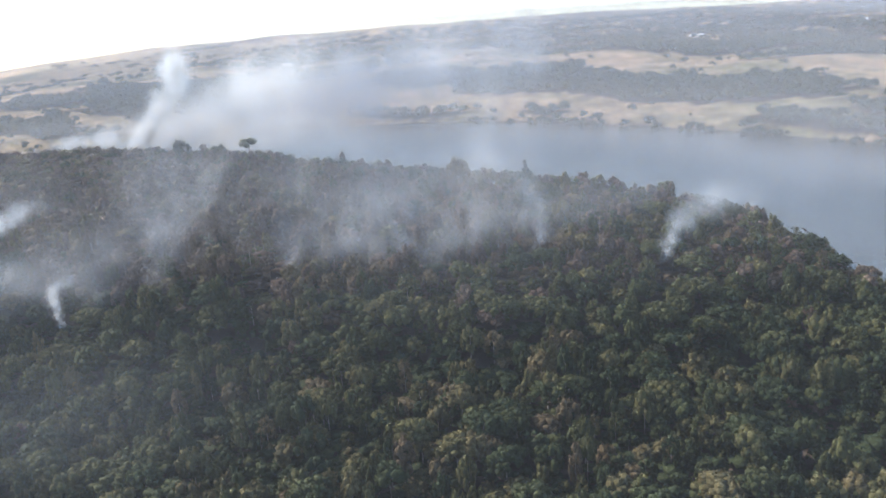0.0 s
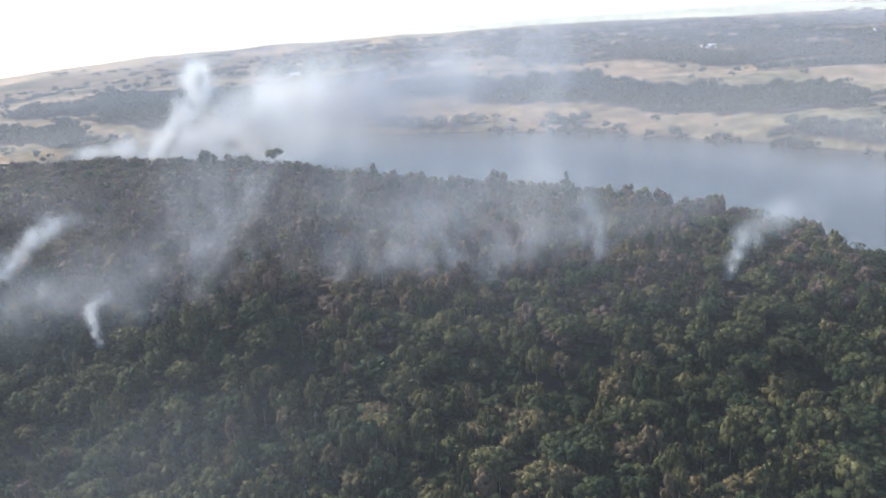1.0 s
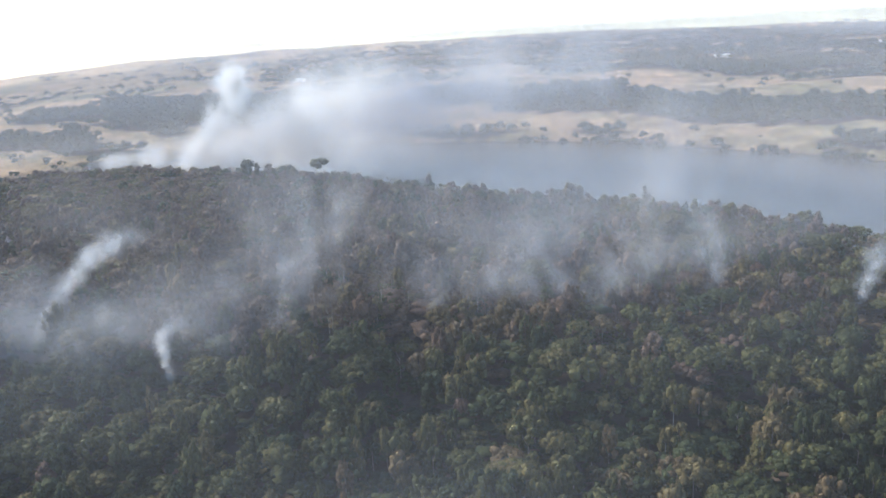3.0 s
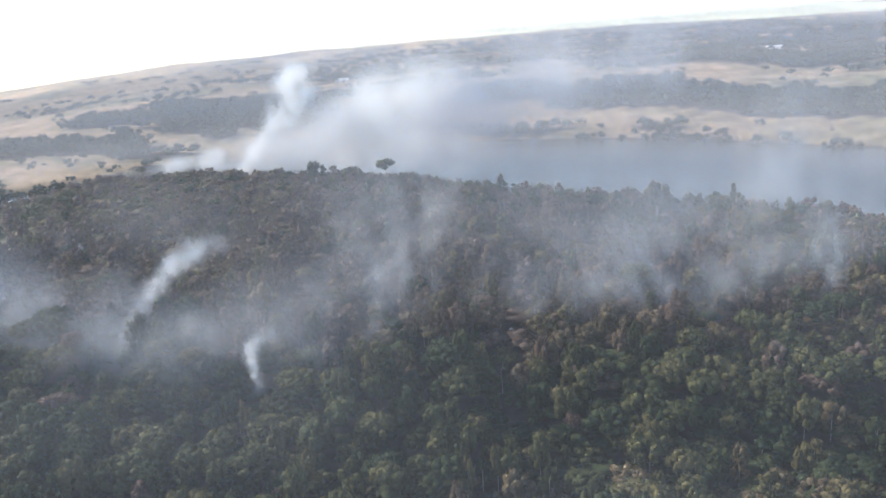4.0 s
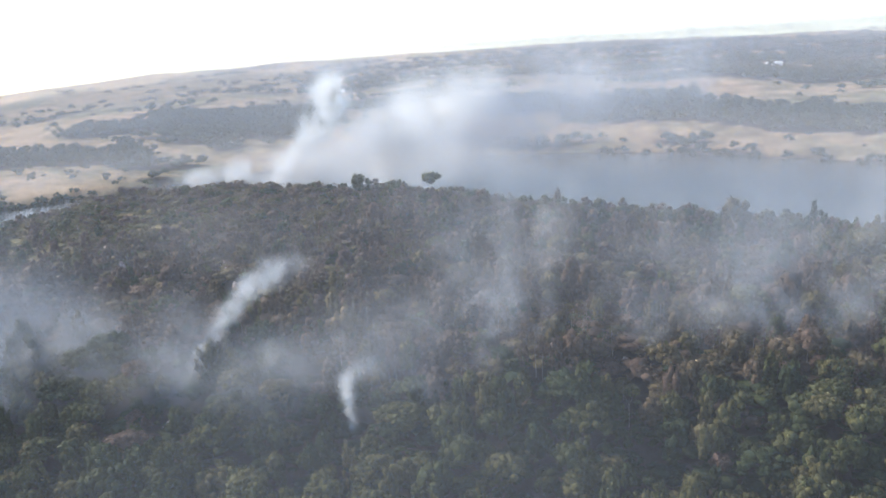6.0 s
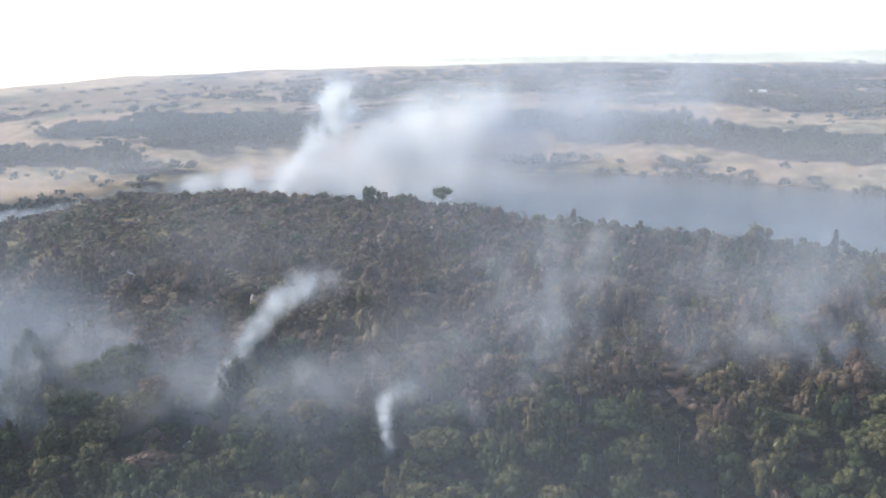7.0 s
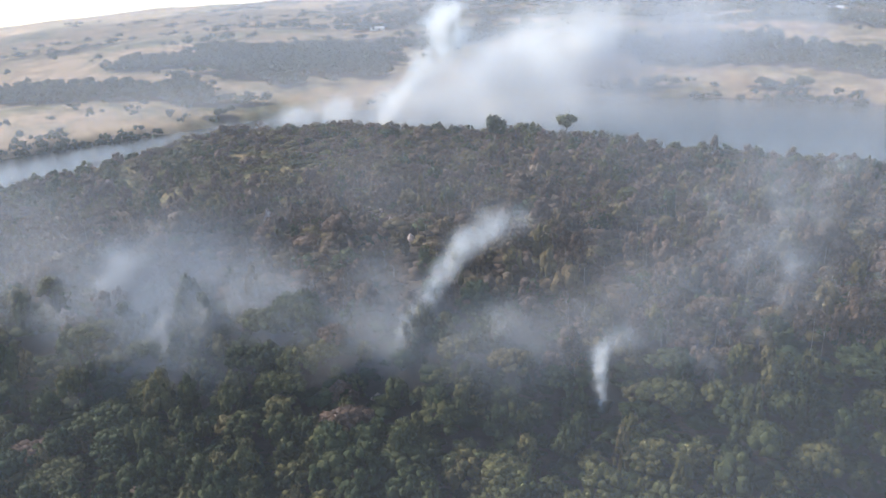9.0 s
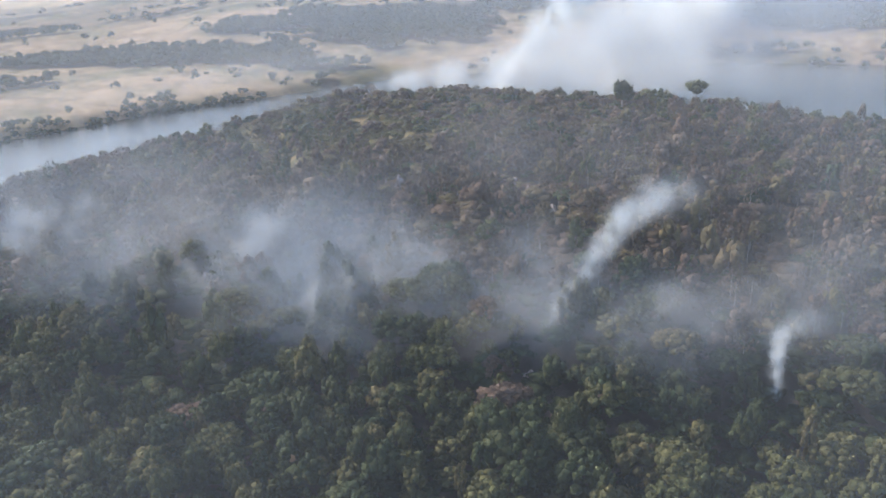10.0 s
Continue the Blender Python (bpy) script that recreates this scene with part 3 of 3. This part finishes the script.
def shed(x, y, long, wide, turn):
    """A long low farm shed: walls with a door, and a pitched sheet roof with eaves."""
    root = new("farm_shed")
    root.matrix_basis = pose(x, y, float(height(x, y)) - 0.3, 0, 0, turn)
    bm = bmesh.new()
    a, b = long / 2, wide / 2
    low = [bm.verts.new(q) for q in ((-a, -b, 0), (a, -b, 0), (a, b, 0), (-a, b, 0))]
    top = [bm.verts.new(q) for q in ((-a, -b, 3.6), (a, -b, 3.6), (a, b, 3.6), (-a, b, 3.6))]
    ridge = [bm.verts.new((-a, 0, 5.4)), bm.verts.new((a, 0, 5.4))]
    for k in range(4):
        bm.faces.new((low[k], low[(k + 1) % 4], top[(k + 1) % 4], top[k]))
    bm.faces.new((top[0], ridge[0], top[3]))
    bm.faces.new((top[1], top[2], ridge[1]))
    part("wall", bm, M_WALL, root)
    for side in (-1, 1):
        bm = bmesh.new()
        q = [(-a - 0.5, side * (b + 0.6), 3.25), (a + 0.5, side * (b + 0.6), 3.25), (a + 0.5, 0, 5.45), (-a - 0.5, 0, 5.45)]
        v = [bm.verts.new(p) for p in q] + [bm.verts.new((p[0], p[1], p[2] + 0.14)) for p in q]
        for f in ((0, 1, 2, 3), (4, 5, 6, 7), (0, 1, 5, 4), (1, 2, 6, 5), (2, 3, 7, 6), (3, 0, 4, 7)):
            bm.faces.new([v[k] for k in f])
        bmesh.ops.recalc_face_normals(bm, faces=bm.faces)
        part("roof", bm, M_ROOF, root, "pale sheet-metal roof")
    bm = bmesh.new()
    bmesh.ops.create_cube(bm, size=1, matrix=Matrix.Translation((0.2 * a, -b - 0.05, 1.35)) @ Matrix.Diagonal((3.0, 0.12, 2.7, 1)))
    part("door", bm, M_BARK, root, "weathered wooden door")
    return tagged(root, "long white farm shed with a pale sheet roof", "farm building")


for row in ((674, 1275, 44, 12, -25), (-193, 1104, 16, 8, 10), (341, 1040, 18, 8, -5)):
    shed(*row)


# ---- smoke ----
def plume(label, path, widths, strength, mat, count, wisps, seed):
    """Smoke from one fire: many soft overlapping puffs round one rising path, and thin wavering wisps drawn out along it."""
    rng = np.random.RandomState(seed)
    fold = 2.2 if max(strength) > 0.2 else 1.0
    count, strength = int(count * fold), [1 - (1 - q) ** (1 / fold) for q in strength]
    path, turn = np.asarray(path, float), np.arange(8) * np.pi / 4
    rim = [(0.0, 0.0)] + [(math.cos(a) * 1.05, math.sin(a) * 1.05) for a in turn]
    fan = np.array([[0, 1 + i, 1 + (i + 1) % 8] for i in range(8)])
    along = np.linspace(0, 1, len(path))

    def at(v):
        return np.array([np.interp(v, along, path[:, i]) for i in range(3)]).T

    def of(values, v):
        return np.interp(v, np.linspace(0, 1, len(values)), values)
    V, F, S, U, n0 = [], [], [], [], 0
    for k in range(count):
        v = (k + rng.rand()) / count
        w = of(widths, v)
        c = at(v) + np.clip(rng.normal(size=3), -1.8, 1.8) * np.array([0.24, 0.24, 0.14]) * w
        n = np.array([rng.normal() * 0.28, -1.0, 0.25 + rng.normal() * 0.25])
        n /= np.linalg.norm(n)
        t = np.cross(n, rng.normal(size=3))
        t /= np.linalg.norm(t)
        b = np.cross(n, t)
        r = w * rng.uniform(0.28, 0.58)
        t, b = t * r * rng.uniform(0.9, 1.4), b * r * rng.uniform(0.8, 1.1)
        V += [c + t * p + b * q + n * r * 0.06 * (p * p + q * q) for p, q in rim]
        U += [((p + 1) / 2, (q + 1) / 2) for p, q in rim]
        F.append(fan + n0)
        n0 += 9
        S.append(np.full(9, of(strength, v) * rng.uniform(0.55, 1.2)))
    strip = np.array([tri for i in range(13) for tri in ([2 * i, 2 * i + 1, 2 * i + 3], [2 * i, 2 * i + 3, 2 * i + 2])])
    for k in range(wisps):
        v0 = rng.uniform(0, 0.75)
        v = np.linspace(v0, min(1.0, v0 + rng.uniform(0.18, 0.5)), 14)
        w, c = of(widths, v), at(v)
        ph, fr = rng.uniform(0, 6.28, 3), rng.uniform(5, 16, 3)
        off = rng.normal(size=3) * np.array([0.30, 0.30, 0.10])
        c = c + off * w[:, None] + np.stack([np.sin(v * fr[i] + ph[i]) + 0.5 * np.sin(v * fr[i] * 2.7 + ph[2 - i]) for i in range(3)], 1) * w[:, None] * np.array([0.16, 0.16, 0.10])
        t = np.gradient(c, axis=0)
        side = np.cross(t, np.array([rng.normal() * 0.3, -1.0, 0.2]))
        side /= np.linalg.norm(side, axis=1)[:, None] + 1e-6
        half = (w * rng.uniform(0.10, 0.28) * (1 + 0.4 * np.sin(v * fr[0] * 1.7 + ph[1])))[:, None]
        e = np.linspace(0, 1, 14)
        V += [q for pair in zip(c - side * half, c + side * half) for q in pair]
        U += [q for x in e for q in ((0.0, x), (1.0, x))]
        F.append(strip + n0)
        n0 += 28
        S.append(np.repeat(of(strength, v) * rng.uniform(0.35, 0.9), 2))
    me = mesh_of("smoke_plume", V, np.concatenate(F), mat, [("strength", np.minimum(0.24, np.concatenate(S)))], U)
    for poly in me.polygons:
        poly.use_smooth = True
    return tagged(new("smoke_plume", me), label, "smoke", kind="stuff")


plume("dense white smoke column from the shore fire", [(-184, 478, 14), (-178, 478, 24), (-171, 478, 34), (-164, 478, 44), (-157, 478, 52), (-152, 478, 61), (-148, 478, 70), (-146, 478, 77)], [15.0, 13.0, 12.0, 12.5, 14.5, 15.5, 19.0, 15.0], [0.42, 0.40, 0.34, 0.30, 0.32, 0.36, 0.36, 0.12], M_COLUMN, 140, 0, 1)
plume("low white smoke bank along the far shore", [(-297, 492, 19), (-238, 492, 26), (-211, 492, 30), (-189, 492, 30), (-159, 492, 29), (-122, 492, 27), (-86, 492, 26), (-40, 492, 22)], [6.0, 11.0, 17.0, 23.8, 27.2, 28.9, 28.9, 23.8], [0.273, 0.504, 0.693, 0.747, 0.636, 0.476, 0.354, 0.114], M_BANK, 72, 0, 2)
plume("broad white smoke drifting up from the shore", [(-149, 480, 31), (-121, 480, 42), (-105, 480, 55), (-86, 480, 67), (-77, 480, 76)], [42.2, 44.4, 40.1, 35.9, 29.5], [0.30, 0.26, 0.20, 0.15, 0.06], M_BANK, 54, 6, 12)
plume("thin pale smoke drifting over the lake", [(-140, 565, 22), (-90, 565, 34), (-46, 565, 44), (10, 565, 54), (60, 565, 60)], [50.0, 58.0, 58.0, 50.0, 40.0], [0.36, 0.42, 0.38, 0.30, 0.12], M_VEIL, 42, 0, 13)
plume("thin pale smoke standing over the far bank", [(60, 560, 30), (64, 560, 50), (66, 560, 70), (66, 560, 92)], [30.0, 34.0, 34.0, 30.0], [0.073, 0.11, 0.092, 0.028], M_VEIL, 18, 13, 15)
plume("white smoke plume rising from the lower slope", [(-131, 253, 1), (-131, 253, 6), (-131.5, 253, 11), (-132, 253, 15.5), (-129, 253, 19), (-124, 253, 21)], [2.0, 2.6, 3.4, 4.6, 5.6, 6.6], [0.48, 0.46, 0.36, 0.28, 0.19, 0.05], M_SMOKE, 64, 14, 3)
plume("white smoke plume leaning over the middle slope", [(-178, 272, 9), (-173, 273, 17), (-167, 275, 24), (-163, 278, 29), (-158, 280, 34), (-152, 281, 38), (-145, 282, 39)], [2.0, 3.6, 5.0, 6.5, 7.5, 8.5, 10], [0.34, 0.33, 0.30, 0.27, 0.23, 0.07], M_SMOKE, 74, 18, 4)
plume("white smoke among the trees", [(-257, 306, 2), (-258, 306, 9), (-253, 306, 17), (-246, 306, 27)], [4.0, 7.0, 10.0, 12.0], [0.5, 0.5, 0.36, 0.08], M_SMOKE, 80, 12, 5)
plume("thin white smoke on the hill's shoulder", [(73, 251, 12), (75, 251, 21), (82, 251, 29), (92, 252, 35)], [2.4, 5.0, 9.0, 12.0], [0.331, 0.331, 0.232, 0.079], M_SMOKE, 40, 12, 6)
plume("thin smoke drifting off the shoulder", [(84, 254, 28), (100, 258, 32), (120, 264, 36), (138, 270, 44)], [12.0, 18.0, 22.0, 22.0], [0.073, 0.11, 0.092, 0.028], M_VEIL, 18, 16, 17)
plume("tall faint smoke column from the slope", [(29, 260, 12), (31, 260, 22), (33, 260, 31), (25, 260, 46), (17, 260, 66), (16, 260, 94)], [5.0, 9.0, 14.0, 20.0, 24.0, 28.0], [0.15, 0.14, 0.12, 0.09, 0.07, 0.03], M_DRIFT, 40, 34, 7)
plume("broad grey smoke drifting up the slope", [(-109, 257, 4), (-97, 258, 17), (-89, 258, 29), (-92, 259, 40), (-87, 260, 50), (-87, 262, 64)], [4.6, 10.3, 18.4, 27.6, 32.2, 32.2], [0.14, 0.10, 0.07, 0.055, 0.045, 0.02], M_DRIFT, 40, 50, 8)
plume("grey smoke lying over the burnt slope", [(-150, 300, 40), (-110, 296, 40), (-60, 290, 40), (-20, 288, 38), (30, 288, 34), (95, 288, 28)], [44.0, 56.0, 56.0, 52.0, 46.0, 34.0], [0.015, 0.03, 0.05, 0.105, 0.112, 0.07], M_VEIL, 54, 16, 9)
plume("thin grey smoke along the fire line", [(-80, 266, 18), (-40, 266, 22), (-10, 264, 26), (20, 262, 26)], [25.0, 32.5, 35.0, 27.5], [0.052, 0.09, 0.103, 0.065], M_DRIFT, 30, 16, 16)
plume("grey smoke lying in the hollow", [(-318, 305, 10), (-275, 301, 13), (-235, 296, 14), (-200, 286, 13), (-160, 276, 12)], [38.0, 46.0, 48.0, 42.0, 32.0], [0.11, 0.16, 0.16, 0.11], M_VEIL, 70, 22, 10)
plume("grey smoke veil spread over the burnt hillside", [(-350, 345, 18), (-300, 342, 24), (-245, 336, 28), (-190, 330, 30), (-140, 318, 34)], [46.0, 54.0, 56.0, 52.0, 46.0], [0.15, 0.075, 0.02, 0.02, 0.03], M_VEIL, 60, 10, 19)
plume("thin grey smoke hanging round the fires", [(-185, 270, 12), (-150, 261, 16), (-120, 258, 22), (-100, 262, 32)], [26.0, 32.0, 34.0, 32.0], [0.047, 0.071, 0.071, 0.035], M_VEIL, 33, 22, 18)
plume("grey smoke wisps rising from the hollow", [(-278, 302, 9), (-252, 301, 16), (-233, 301, 14), (-216, 300, 15), (-198, 297, 12)], [15.6, 19.2, 16.8, 18.0, 13.2], [0.187, 0.273, 0.222, 0.256, 0.152], M_DRIFT, 18, 60, 14)
plume("grey smoke from the end of the fire line", [(-342, 330, 8), (-330, 331, 17), (-320, 333, 20), (-308, 335, 26)], [12, 18, 20, 18], [0.22, 0.28, 0.22, 0.07], M_DRIFT, 34, 26, 11)


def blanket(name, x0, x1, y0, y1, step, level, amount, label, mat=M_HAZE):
    """A thin level sheet standing in for smoky haze in the air, made thicker with distance."""
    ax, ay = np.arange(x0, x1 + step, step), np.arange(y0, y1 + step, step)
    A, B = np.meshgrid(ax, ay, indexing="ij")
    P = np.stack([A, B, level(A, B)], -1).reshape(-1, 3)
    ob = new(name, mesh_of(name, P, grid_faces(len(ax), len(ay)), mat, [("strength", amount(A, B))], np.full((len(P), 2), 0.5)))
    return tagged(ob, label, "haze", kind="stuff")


# painted haze: strength grows with distance, plus added patches that lighten the slope
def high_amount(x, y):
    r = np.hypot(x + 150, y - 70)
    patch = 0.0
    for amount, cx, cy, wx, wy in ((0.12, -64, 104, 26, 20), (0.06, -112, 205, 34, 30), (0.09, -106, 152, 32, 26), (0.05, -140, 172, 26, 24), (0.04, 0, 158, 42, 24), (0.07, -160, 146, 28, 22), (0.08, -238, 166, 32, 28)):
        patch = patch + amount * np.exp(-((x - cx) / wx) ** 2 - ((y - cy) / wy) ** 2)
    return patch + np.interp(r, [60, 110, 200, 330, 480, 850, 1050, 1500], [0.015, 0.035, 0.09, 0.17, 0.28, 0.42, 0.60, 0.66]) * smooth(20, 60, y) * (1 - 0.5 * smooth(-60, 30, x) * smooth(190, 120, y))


# the paler haze over the water, likewise painted in as sheet strength
def low_amount(x, y):
    r = np.hypot(x + 90, y - 50)
    f = y - far_shore(x)
    return smooth(-25, 45, y - back_shore(x)) * (1 - 0.40 * smooth(0, 70, f) * smooth(900, 600, f)) * np.interp(r, [350, 500, 700, 1400], [0.34, 0.40, 0.40, 0.46])


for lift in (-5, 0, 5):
    blanket("haze_layer", -1700, 1500, 20, 1900, 20.0, lambda x, y: 50 + lift + 2 * waves(x, y, 300, 71), lambda x, y: 1 - (1 - high_amount(x, y)) ** (1 / 3), "thin bluish sheet standing in for smoke haze over hill and lake")
for lift in (-2, 3):
    blanket("haze_layer", -1700, 1500, 300, 1900, 20.0, lambda x, y: lift + np.where(y > far_shore(x), 20 + 25 * smooth(0, 260, y - far_shore(x)), 20) + 12 * smooth(700, 1500, np.hypot(x, y)),
            lambda x, y: 1 - (1 - low_amount(x, y)) ** 0.5, "thin pale sheet standing in for haze over the lake and far bank", M_LAKE_HAZE)
